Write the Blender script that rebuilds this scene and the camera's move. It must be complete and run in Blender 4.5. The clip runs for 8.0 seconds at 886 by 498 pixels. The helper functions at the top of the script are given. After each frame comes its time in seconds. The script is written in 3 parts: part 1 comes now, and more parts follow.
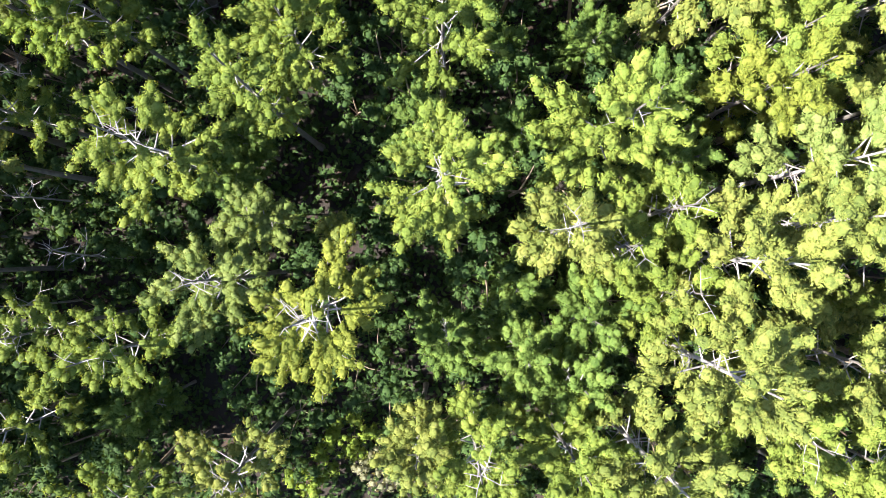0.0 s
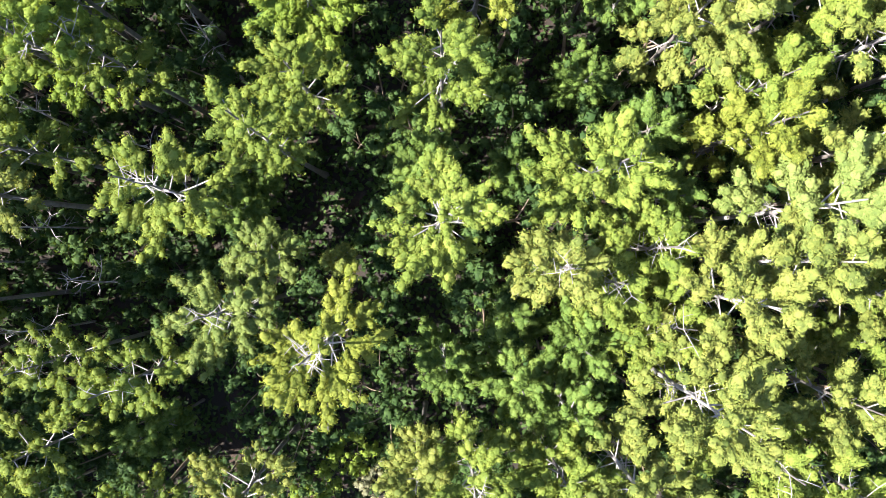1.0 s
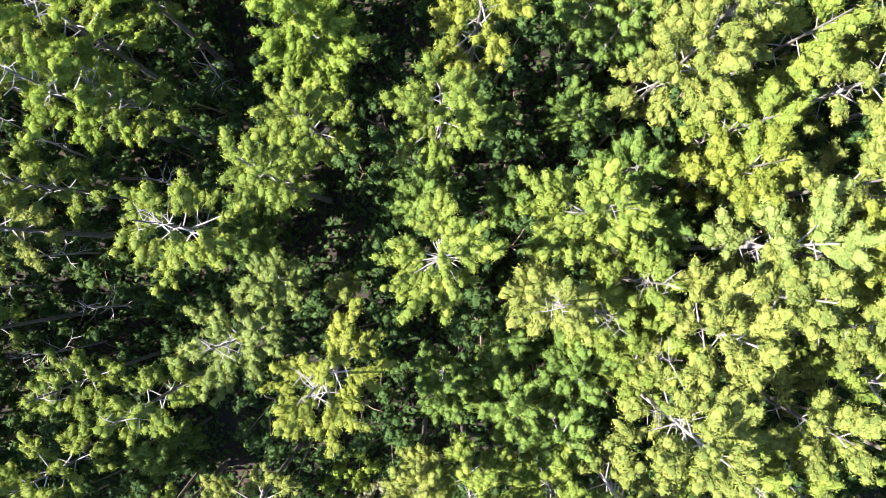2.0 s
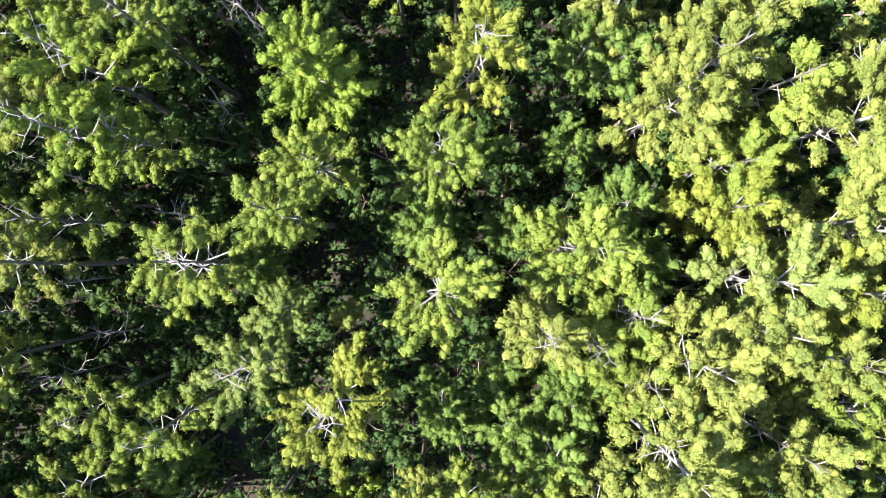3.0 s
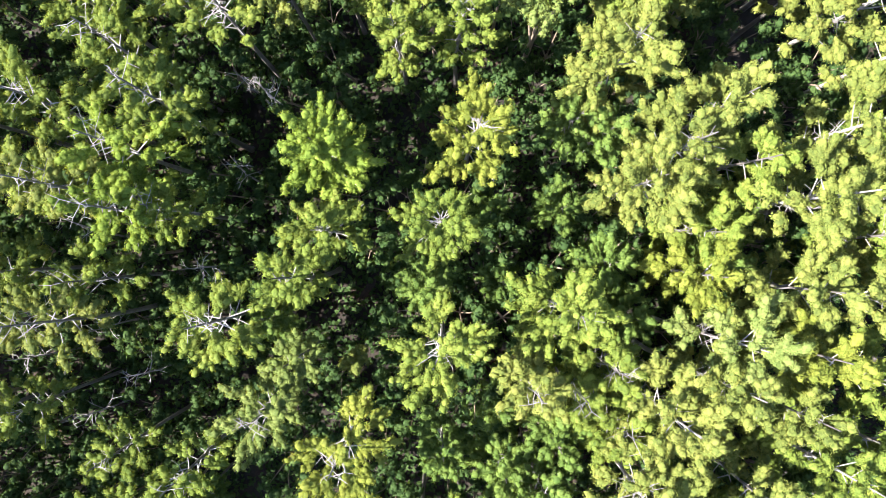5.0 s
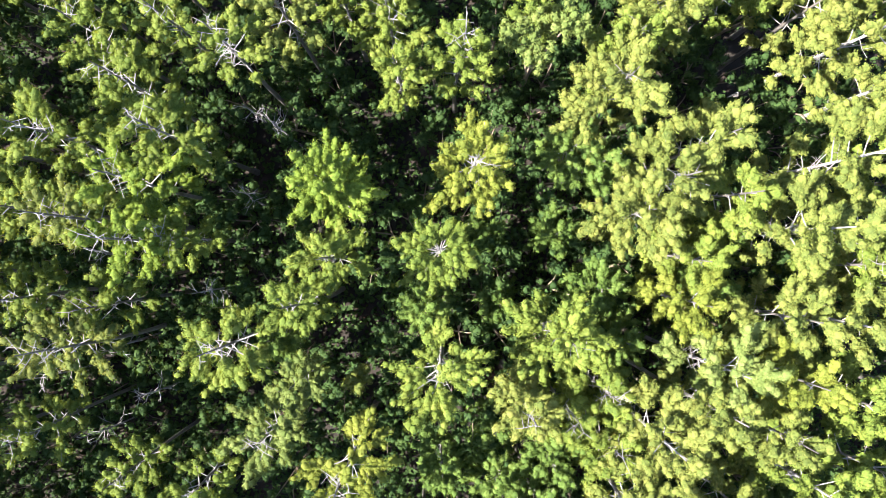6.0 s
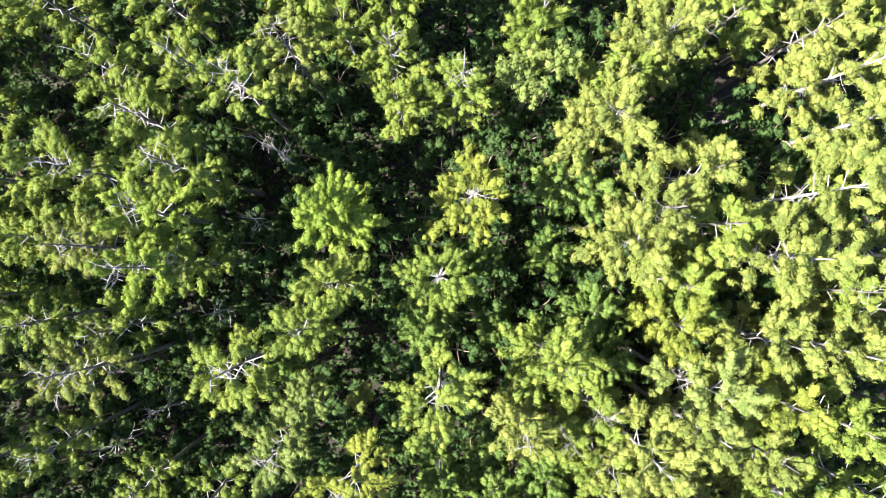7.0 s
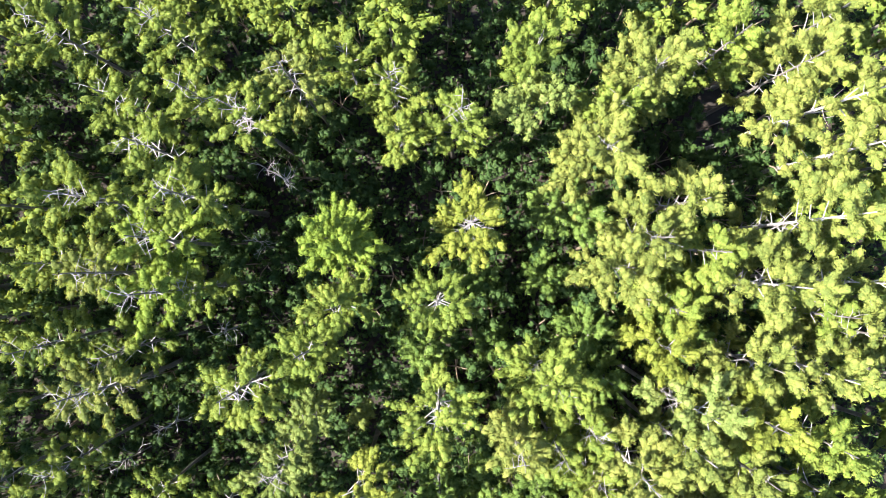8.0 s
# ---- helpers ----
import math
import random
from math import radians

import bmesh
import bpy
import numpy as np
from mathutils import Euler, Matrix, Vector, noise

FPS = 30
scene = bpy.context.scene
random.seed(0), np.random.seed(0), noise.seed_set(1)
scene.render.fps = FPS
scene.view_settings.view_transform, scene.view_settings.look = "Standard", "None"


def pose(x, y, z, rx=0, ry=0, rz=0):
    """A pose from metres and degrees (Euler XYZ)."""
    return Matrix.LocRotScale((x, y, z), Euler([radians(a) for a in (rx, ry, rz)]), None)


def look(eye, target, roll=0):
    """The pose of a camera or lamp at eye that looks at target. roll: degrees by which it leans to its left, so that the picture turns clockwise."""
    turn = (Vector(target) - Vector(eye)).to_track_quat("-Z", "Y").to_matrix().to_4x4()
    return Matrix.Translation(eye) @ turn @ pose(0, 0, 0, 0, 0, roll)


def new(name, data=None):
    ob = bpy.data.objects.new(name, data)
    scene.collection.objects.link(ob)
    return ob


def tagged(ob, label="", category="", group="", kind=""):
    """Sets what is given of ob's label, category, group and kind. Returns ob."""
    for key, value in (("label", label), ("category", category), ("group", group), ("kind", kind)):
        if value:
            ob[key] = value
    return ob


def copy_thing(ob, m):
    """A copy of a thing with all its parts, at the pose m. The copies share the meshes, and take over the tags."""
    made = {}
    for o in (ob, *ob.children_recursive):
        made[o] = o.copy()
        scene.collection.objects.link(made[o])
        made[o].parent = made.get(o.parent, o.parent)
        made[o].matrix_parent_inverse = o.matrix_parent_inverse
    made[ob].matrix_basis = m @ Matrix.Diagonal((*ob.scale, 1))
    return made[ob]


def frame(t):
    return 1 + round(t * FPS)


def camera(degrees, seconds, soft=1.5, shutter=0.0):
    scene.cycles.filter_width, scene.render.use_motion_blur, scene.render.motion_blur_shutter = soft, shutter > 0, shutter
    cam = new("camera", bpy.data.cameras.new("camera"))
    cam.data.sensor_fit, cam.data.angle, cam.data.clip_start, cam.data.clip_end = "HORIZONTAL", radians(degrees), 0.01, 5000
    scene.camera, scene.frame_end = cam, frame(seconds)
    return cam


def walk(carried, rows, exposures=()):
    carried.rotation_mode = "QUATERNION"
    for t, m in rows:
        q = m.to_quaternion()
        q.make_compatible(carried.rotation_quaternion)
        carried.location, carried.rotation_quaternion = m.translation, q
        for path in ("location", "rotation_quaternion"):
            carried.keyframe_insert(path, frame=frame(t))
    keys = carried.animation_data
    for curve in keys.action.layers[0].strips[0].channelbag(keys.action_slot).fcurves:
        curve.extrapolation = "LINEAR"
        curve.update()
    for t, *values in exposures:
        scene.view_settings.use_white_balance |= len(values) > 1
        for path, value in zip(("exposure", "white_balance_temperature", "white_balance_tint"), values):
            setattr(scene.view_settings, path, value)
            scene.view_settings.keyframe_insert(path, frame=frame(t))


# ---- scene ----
cam = camera(61.2, 8.0, soft=0.75)
METRES, EYE, TILT, LEAN, TURN = 22.0, 53.2, -90.0, 0.0, 0.0
ROWS = [
    (0.0, 0.0, 0.0, 0.0, -0.0, 0.0, -0.0),
    (0.5, 0.003, -0.0477, 0.0404, 0.04, -0.01, -0.04),
    (1.0, 0.0047, -0.0952, 0.0801, 0.05, -0.01, -0.08),
    (1.5, 0.0059, -0.1419, 0.118, 0.05, 0.01, -0.12),
    (3.0, 0.0077, -0.2834, 0.2401, 0.03, 0.09, -0.2),
    (3.5, 0.0059, -0.333, 0.2818, -0.02, 0.1, -0.24),
    (4.0, 0.0046, -0.3845, 0.3242, -0.06, 0.09, -0.28),
    (4.5, 0.004, -0.4371, 0.3639, -0.08, 0.1, -0.33),
    (6.0, 0.0058, -0.5869, 0.4805, -0.08, 0.16, -0.4),
    (6.5, 0.0071, -0.6359, 0.5165, -0.06, 0.23, -0.41),
    (7.0, 0.008, -0.6842, 0.5531, -0.08, 0.3, -0.42),
    (7.5, 0.0085, -0.7321, 0.5894, -0.11, 0.37, -0.43),
    (8.0, 0.0093, -0.7796, 0.6253, -0.12, 0.43, -0.44),
]
walk(cam, [(t, pose(0, 0, EYE, TILT, LEAN, TURN) @ pose(METRES * x, METRES * y, METRES * z, 90 + pitch, roll, yaw)) for t, x, y, z, yaw, pitch, roll in ROWS],
     exposures=[(0.0, 2.74), (8.0, 2.83)])

# ---- world, sun ----
SUN_ELEVATION = radians(48)
SUN_FROM = Vector((-1.0, -0.12, 0.0)).normalized()      # the side the sun stands on
world = bpy.data.worlds.new("sky")
scene.world = world
world.use_nodes = True
wn, wl = world.node_tree.nodes, world.node_tree.links
sky = wn.new("ShaderNodeTexSky")
sky.sky_type = 'NISHITA'
sky.sun_disc = False
sky.sun_elevation = SUN_ELEVATION
sky.sun_rotation = math.atan2(SUN_FROM.x, SUN_FROM.y)
wn["Background"].inputs["Strength"].default_value = 0.080
wl.new(sky.outputs[0], wn["Background"].inputs["Color"])
sun_data = bpy.data.lights.new("sun", 'SUN')
sun_data.energy = 5.0
sun_data.angle = radians(0.5)
sun_data.color = (1.0, 0.923, 0.825)
sun = new("sun", sun_data)
sun_way = SUN_FROM * math.cos(SUN_ELEVATION) + Vector((0, 0, math.sin(SUN_ELEVATION)))
sun.matrix_world = look(sun_way * 200, (0, 0, 0))


# ---- materials ----
def mat(name):
    m = bpy.data.materials.new(name)
    m.use_nodes = True
    n, l = m.node_tree.nodes, m.node_tree.links
    return m, n, l, n["Principled BSDF"], n["Material Output"]


def ramp_node(n, stops):
    r = n.new("ShaderNodeValToRGB")
    while len(r.color_ramp.elements) < len(stops):
        r.color_ramp.elements.new(0.5)
    for e, (p, c) in zip(r.color_ramp.elements, stops):
        e.position = p
        e.color = (*c, 1)
    return r


def noise_node(n, l, scale, detail=3, source="Object"):
    tc = n.new("ShaderNodeTexCoord")
    t = n.new("ShaderNodeTexNoise")
    t.inputs["Scale"].default_value = scale
    t.inputs["Detail"].default_value = detail
    l.new(tc.outputs[source], t.inputs["Vector"])
    return t


def math_node(n, l, op, a, b):
    m = n.new("ShaderNodeMath")
    m.operation = op
    for k, v in enumerate((a, b)):
        if isinstance(v, (int, float)):
            m.inputs[k].default_value = v
        else:
            l.new(v, m.inputs[k])
    return m.outputs[0]


def leaf_material(name, old, mid, fresh, translucent=0.40):
    """Leaf colours run from old to fresh by clump, by leaf and by tree."""
    m, n, l, bsdf, out = mat(name)
    clump = noise_node(n, l, 1.1, 2)
    fine = noise_node(n, l, 13.0, 4)
    geo = n.new("ShaderNodeNewGeometry")
    info = n.new("ShaderNodeObjectInfo")
    v = math_node(n, l, 'MULTIPLY', clump.outputs["Fac"], 0.8)
    v = math_node(n, l, 'ADD', v, math_node(n, l, 'MULTIPLY', geo.outputs["Random Per Island"], 0.5))
    v = math_node(n, l, 'ADD', v, math_node(n, l, 'MULTIPLY', fine.outputs["Fac"], 0.5))
    v = math_node(n, l, 'ADD', v, math_node(n, l, 'MULTIPLY', info.outputs["Random"], 0.16))
    v = math_node(n, l, 'SUBTRACT', v, 0.48)
    bump = n.new("ShaderNodeBump")
    bump.inputs["Strength"].default_value = 0.8
    bump.inputs["Distance"].default_value = 0.05
    l.new(fine.outputs["Fac"], bump.inputs["Height"])
    l.new(bump.outputs[0], bsdf.inputs["Normal"])
    r = ramp_node(n, [(0.1, old), (0.5, mid), (0.9, fresh)])
    l.new(v, r.inputs[0])
    l.new(r.outputs[0], bsdf.inputs["Base Color"])
    bsdf.inputs["Roughness"].default_value = 0.65
    bsdf.inputs["Diffuse Roughness"].default_value = 1.0
    bsdf.inputs["Specular IOR Level"].default_value = 0.15
    tr = n.new("ShaderNodeBsdfTranslucent")
    warm = n.new("ShaderNodeMix")
    warm.data_type = 'RGBA'
    warm.blend_type = 'MULTIPLY'
    warm.inputs[0].default_value = 1.0
    l.new(r.outputs[0], warm.inputs[6])
    warm.inputs[7].default_value = (1.36, 1.12, 0.5, 1)
    l.new(warm.outputs[2], tr.inputs["Color"])
    mix = n.new("ShaderNodeMixShader")
    mix.inputs[0].default_value = translucent
    l.new(bsdf.outputs[0], mix.inputs[1])
    l.new(tr.outputs[0], mix.inputs[2])
    l.new(mix.outputs[0], out.inputs["Surface"])
    return m


LEAF = {
    "green": leaf_material("pine_leaf_green", (0.070, 0.112, 0.021), (0.136, 0.189, 0.036), (0.200, 0.240, 0.051)),
    "yellowish": leaf_material("pine_leaf_yellow_green", (0.070, 0.102, 0.025), (0.146, 0.182, 0.044), (0.217, 0.232, 0.061)),
    "yellow": leaf_material("pine_leaf_yellow", (0.090, 0.122, 0.020), (0.160, 0.194, 0.034), (0.216, 0.241, 0.047)),
    "lime": leaf_material("pine_leaf_lime", (0.083, 0.135, 0.019), (0.152, 0.223, 0.036), (0.215, 0.278, 0.05)),
    "blue": leaf_material("pine_leaf_grey_green", (0.075, 0.115, 0.03), (0.135, 0.185, 0.05), (0.195, 0.235, 0.075)),
    "deep": leaf_material("pine_leaf_deep_green", (0.05, 0.095, 0.022), (0.098, 0.16, 0.036), (0.148, 0.21, 0.05)),
    "pale": leaf_material("pale_grey_leaf", (0.11, 0.12, 0.07), (0.20, 0.21, 0.13), (0.29, 0.29, 0.20)),
    # understorey leaves, darkened to imitate the shade below the pines
    "dark": leaf_material("broad_leaf_shade_dark", (0.020, 0.044, 0.015), (0.042, 0.084, 0.026), (0.074, 0.124, 0.035)),
}


def bark_material(name, dark, light):
    m, n, l, bsdf, out = mat(name)
    big = noise_node(n, l, 2.5, 4)
    fine = noise_node(n, l, 24.0, 5)
    v = math_node(n, l, 'ADD', math_node(n, l, 'MULTIPLY', big.outputs["Fac"], 0.7), math_node(n, l, 'MULTIPLY', fine.outputs["Fac"], 0.4))
    r = ramp_node(n, [(0.3, dark), (0.62, light)])
    l.new(v, r.inputs[0])
    l.new(r.outputs[0], bsdf.inputs["Base Color"])
    bsdf.inputs["Roughness"].default_value = 0.8
    b = n.new("ShaderNodeBump")
    b.inputs["Strength"].default_value = 0.5
    b.inputs["Distance"].default_value = 0.02
    l.new(fine.outputs["Fac"], b.inputs["Height"])
    l.new(b.outputs[0], bsdf.inputs["Normal"])
    return m


BARK = bark_material("pale_grey_bark", (0.085, 0.074, 0.072), (0.235, 0.222, 0.228))
# the same bark with shade put into its colour; sunlit trunks take BARK
SHADED_TRUNK_BARK = bark_material("shaded_trunk_bark", (0.035, 0.031, 0.028), (0.11, 0.10, 0.094))
BARK_BROWN = bark_material("brown_bark", (0.09, 0.06, 0.045), (0.22, 0.17, 0.13))


def soil_material():
    m, n, l, bsdf, out = mat("forest_litter_shade_dark")
    big = noise_node(n, l, 0.35, 4)
    fine = noise_node(n, l, 9.0, 6)
    v = math_node(n, l, 'ADD', math_node(n, l, 'MULTIPLY', big.outputs["Fac"], 0.6), math_node(n, l, 'MULTIPLY', fine.outputs["Fac"], 0.5))
    # reddish-brown litter taken nearly to black to stand in for forest shade
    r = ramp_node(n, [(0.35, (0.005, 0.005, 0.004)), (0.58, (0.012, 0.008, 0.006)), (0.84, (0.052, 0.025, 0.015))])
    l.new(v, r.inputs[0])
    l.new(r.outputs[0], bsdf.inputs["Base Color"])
    bsdf.inputs["Roughness"].default_value = 0.95
    b = n.new("ShaderNodeBump")
    b.inputs["Strength"].default_value = 0.8
    b.inputs["Distance"].default_value = 0.08
    l.new(fine.outputs["Fac"], b.inputs["Height"])
    l.new(b.outputs[0], bsdf.inputs["Normal"])
    return m


SOIL = soil_material()


# ---- building helpers ----
def mesh_from(name, verts, faces, material, smooth=False, normals=None):
    """A mesh of equal faces: verts (n, 3) and faces (m, k) as arrays."""
    me = bpy.data.meshes.new(name)
    verts = np.asarray(verts, dtype=np.float32)
    faces = np.asarray(faces, dtype=np.int32)
    k = faces.shape[1]
    me.vertices.add(len(verts))
    me.vertices.foreach_set("co", verts.ravel())
    me.loops.add(faces.size)
    me.loops.foreach_set("vertex_index", faces.ravel())
    me.polygons.add(len(faces))
    me.polygons.foreach_set("loop_start", np.arange(0, faces.size, k, dtype=np.int32))
    if smooth:
        me.polygons.foreach_set("use_smooth", np.ones(len(faces), dtype=bool))
    me.materials.append(material)
    me.update(calc_edges=True)
    if normals is not None:
        me.normals_split_custom_set_from_vertices(normals.tolist())
    return me


def part(name, me, parent, label=""):
    ob = new(name, me)
    ob.parent = parent
    return tagged(ob, label) if label else ob


def tube(points, radii, sides=5):
    """Rings round a line of points, as quads; the ends taper shut."""
    points = np.asarray(points, dtype=float)
    n = len(points)
    tang = np.gradient(points, axis=0)
    tang /= np.linalg.norm(tang, axis=1, keepdims=True) + 1e-9
    up = np.array((0.0, 0.0, 1.0)) if abs(tang[0][2]) < 0.9 else np.array((1.0, 0.0, 0.0))
    a = np.cross(tang, up)
    a /= np.linalg.norm(a, axis=1, keepdims=True) + 1e-9
    b = np.cross(tang, a)
    ang = np.arange(sides) * 2 * math.pi / sides
    r = np.asarray(radii)[:, None, None]
    rings = points[:, None, :] + r * (np.cos(ang)[None, :, None] * a[:, None, :] + np.sin(ang)[None, :, None] * b[:, None, :])
    faces = []
    for i in range(n - 1):
        for j in range(sides):
            k = (j + 1) % sides
            faces.append((i * sides + j, i * sides + k, (i + 1) * sides + k, (i + 1) * sides + j))
    return rings.reshape(-1, 3), np.array(faces)


def join(pieces):
    vs, fs, at = [], [], 0
    for v, f in pieces:
        vs.append(v)
        fs.append(f + at)
        at += len(v)
    return np.concatenate(vs), np.concatenate(fs)


def ball(level):
    bm = bmesh.new()
    bmesh.ops.create_icosphere(bm, subdivisions=level, radius=1.0)
    points = np.array([v.co[:] for v in bm.verts])
    tris = np.array([[v.index for v in f.verts] for f in bm.faces])
    bm.free()
    return points, tris


HEART_V, HEART_F = ball(1)


def unit(a):
    return a / (np.linalg.norm(a, axis=1, keepdims=True) + 1e-9)


def tuft_template(rng, leaves, long, wide, jitter, heart=0.7):
    """A lump of foliage of radius 1: an uneven heart and small pointed sprays lying and standing on it.
    Points, triangles and normals that follow the lump, as they do for a soft mass of needles."""
    ph = rng.uniform(0, 6, 4)

    def lump(p):
        return 1 + 0.20 * np.sin(4.2 * p[:, :1] + ph[0]) * np.cos(4.6 * p[:, 1:2] + ph[1]) + 0.14 * np.sin(5.6 * p[:, 2:] + ph[2])

    d = unit(rng.normal(size=(leaves, 3)))
    c = d * lump(d) * rng.uniform(heart * 0.92, 1.05, (leaves, 1))
    nrm = unit(d + unit(rng.normal(size=d.shape)) * jitter)
    along = unit(np.cross(nrm, rng.normal(size=d.shape)) + d * 0.35)
    side = unit(np.cross(nrm, along))
    ln, wd = long * rng.uniform(0.6, 1.4, (leaves, 1)), wide * rng.uniform(0.7, 1.3, (leaves, 1))
    tri = np.stack((c - along * ln + side * wd, c - along * ln * 0.7 - side * wd, c + along * ln * 1.2), axis=1)
    out = unit(d + nrm * 0.45)
    flip = np.einsum("ij,ij->i", np.cross(tri[:, 1] - tri[:, 0], tri[:, 2] - tri[:, 0]), out) < 0
    tri[flip] = tri[flip][:, ::-1]
    hv = HEART_V * lump(HEART_V) * heart * rng.uniform(0.85, 1.12, (len(HEART_V), 1))
    return (np.concatenate((hv, tri.reshape(-1, 3))), np.concatenate((HEART_F, np.arange(leaves * 3).reshape(-1, 3) + len(hv))),
            np.concatenate((HEART_V, np.repeat(out, 3, axis=0))))


TUFT_RNG = np.random.default_rng(7)
TUFTS = [tuft_template(TUFT_RNG, 84, 0.17, 0.095, 0.75) for _ in range(14)]
COARSE_TUFTS = [tuft_template(TUFT_RNG, 46, 0.23, 0.13, 0.75) for _ in range(10)]
NEAR_TUFTS = [tuft_template(TUFT_RNG, 14, 0.42, 0.25, 0.6, 0.74) for _ in range(6)]
LIGHT_TUFTS = [tuft_template(TUFT_RNG, 5, 0.46, 0.30, 0.6, 0.75) for _ in range(6)]
BROAD_TUFTS = [tuft_template(TUFT_RNG, 34, 0.27, 0.17, 0.8, 0.62) for _ in range(8)]


def foliage(rng, centres, radii, templates, coarse=0, ways=None, stretch=1.0):
    """The lumps of a crown, one at each centre: points, triangles, normals."""
    vs, fs, ns, at = [], [], [], 0
    for k, (c, r) in enumerate(zip(centres, radii)):
        kinds = COARSE_TUFTS if k < coarse else templates
        v, f, n = kinds[rng.integers(len(kinds))]
        turn = np.array(Euler(rng.uniform(0, 6.28, 3)).to_matrix()).T
        v = (v @ turn) * (r, r, r * 0.9)
        if ways is not None and k < len(ways):
            w = ways[k]
            v = v + np.outer(v @ w, w) * (stretch - 1)
        vs.append(v + c)
        fs.append(f + at)
        ns.append(n @ turn)
        at += len(v)
    return np.concatenate(vs), np.concatenate(fs), np.concatenate(ns)


# ---- trees ----
def pine(x, y, height, radius, tone="green", seed=0, base=0.52, limbs=22, bare=0.42, rise=1.0, tuft=0.225, plume=0.50, dense=8.6, fine=True, bark=None, spikes=0, dead=(0.82, 0.99), top=False,
         light=0, label="", lean=(0, 0), squash=(1, 1)):
    """A tall pine: pale trunk, bare inner limbs in whorls, plumes of leaf clumps towards their ends."""
    rng = np.random.default_rng(1000 + seed)
    tree = new("pine_tree")
    tree.location = (x, y, 0)
    steps = np.linspace(0, 1, 11)
    sway = rng.normal(size=2) * 0.10

    def axis(f):
        return np.array((lean[0] * f * f + sway[0] * math.sin(5 * f), lean[1] * f * f + sway[1] * math.sin(4 * f), f * height))

    thick = 0.008 * height
    v, f = tube([axis(s) for s in steps], [thick * (1 - 0.88 * s) * (1.35 if s == 0 else 1) + 0.012 for s in steps], 8)
    part("trunk", mesh_from("trunk", v, f, bark or SHADED_TRUNK_BARK, True), tree)
    centres, radii, ways, low_lumps = [], [], [], 0
    whorl = rng.uniform(0, 6.28)
    for i in range(limbs):
        s = (i + rng.uniform(0, 0.8)) / limbs
        f0 = base + ((0.92 if dead[1] > 0.9 and spikes else 0.965) - base) * s
        start = axis(f0)
        az = whorl + i * 2.39996 + rng.normal() * 0.3
        reach = radius * (0.42 + 0.58 * min(1, s / 0.42)) * (1 - max(0, s - 0.4) ** 1.7 * 1.05) * rng.uniform(0.68, 1.18)
        el = radians((-10 + 55 * s ** 1.3) * rise + rng.normal() * 7)
        out = np.array((math.cos(az) * squash[0], math.sin(az) * squash[1], 0))
        bend = rng.normal() * 0.14
        across = np.array((-out[1], out[0], 0))

        def path(u):
            return start + reach * (out * u * math.cos(el) + across * bend * u * u + np.array((0, 0, u * math.sin(el) + 0.16 * u * u)))

        us = np.linspace(0, 1, 5)
        r0 = 0.018 + 0.009 * reach
        pieces = [tube([path(u) for u in us], [r0 * (1 - 0.75 * u) for u in us], 4)]
        inner = min(0.8, bare * (1.15 - 0.55 * s) + rng.uniform(-0.08, 0.1))
        length = reach * (1 - inner)
        close = dense / 8.6 * (1, 0.62, 0.45)[light]
        # the plume along the limb, and shorter ones forking off to both sides
        fingers = [(inner, length, 0.0)]
        for sign in (-1, 1):
            if rng.uniform() < 0.85 * close ** 0.5:
                fingers.append((inner + (1 - inner) * rng.uniform(0.08, 0.4), length * rng.uniform(0.38, 0.62), sign * rng.uniform(0.5, 0.85)))
        for u0, long, fork in fingers:
            along = path(min(1, u0 + 0.1)) - path(u0)
            along = along / np.linalg.norm(along)
            way = along * math.cos(fork) + across * math.sin(fork)
            lumps = max(2, round(long / tuft / 1.2 * close))
            for k in range(lumps):
                g = (k + rng.uniform(0.25, 0.75)) / lumps
                c = path(u0 + (1 - u0) * g) if fork == 0 else path(u0) + way * long * g + np.array((0, 0, 0.12 * g * long))
                girth = 0.72 + 0.48 * math.sin(math.pi * (0.1 + 0.74 * g))
                c = c + across * plume * 0.32 * girth * rng.uniform(-1, 1) + np.array((0, 0, plume * rng.uniform(-0.25, 0.36)))
                ways.append(way)
                centres.append(c)
                radii.append(tuft * 1.22 * girth * rng.uniform(0.8, 1.18) * (1, 1.25, 1.6)[light] * (1 if fork == 0 else 0.9))
            if not light:
                p = path(u0)
                tip = path(1) if fork == 0 else p + way * long
                if fork:
                    pieces.append(tube([p, (p + tip) / 2 + (0, 0, -0.03), tip], [r0 * 0.45, r0 * 0.34, r0 * 0.12], 3))
        if s < (0.62 if dense > 9.5 else 0.52):
            low_lumps = len(centres)
        if not light:
            v, f = join(pieces)
            part("limb", mesh_from("limb", v, f, BARK, True), tree)
    for i in range(spikes + 3 if spikes else 0):
        f0 = rng.uniform(*dead)
        az = i * 2.4 + rng.normal() * 0.4
        long = rng.uniform(0.5, 1.45)
        start = axis(f0)
        way = np.array((math.cos(az), math.sin(az), rng.uniform(0.0, 0.7)))
        kink = rng.normal(size=3) * 0.1
        line = [start, start + way * long * 0.5 + kink, start + way * long + kink * 0.5]
        pieces = [tube(line, [0.023, 0.017, 0.008], 4)]
        tip = line[1] + np.array((-way[1], way[0], 0.3)) * rng.choice((-1, 1)) * long * 0.45
        pieces.append(tube([line[1], (line[1] + tip) / 2, tip], [0.019, 0.014, 0.007], 4))
        v, f = join(pieces)
        part("limb", mesh_from("limb", v, f, BARK, True), tree, "bare pale dead limb")
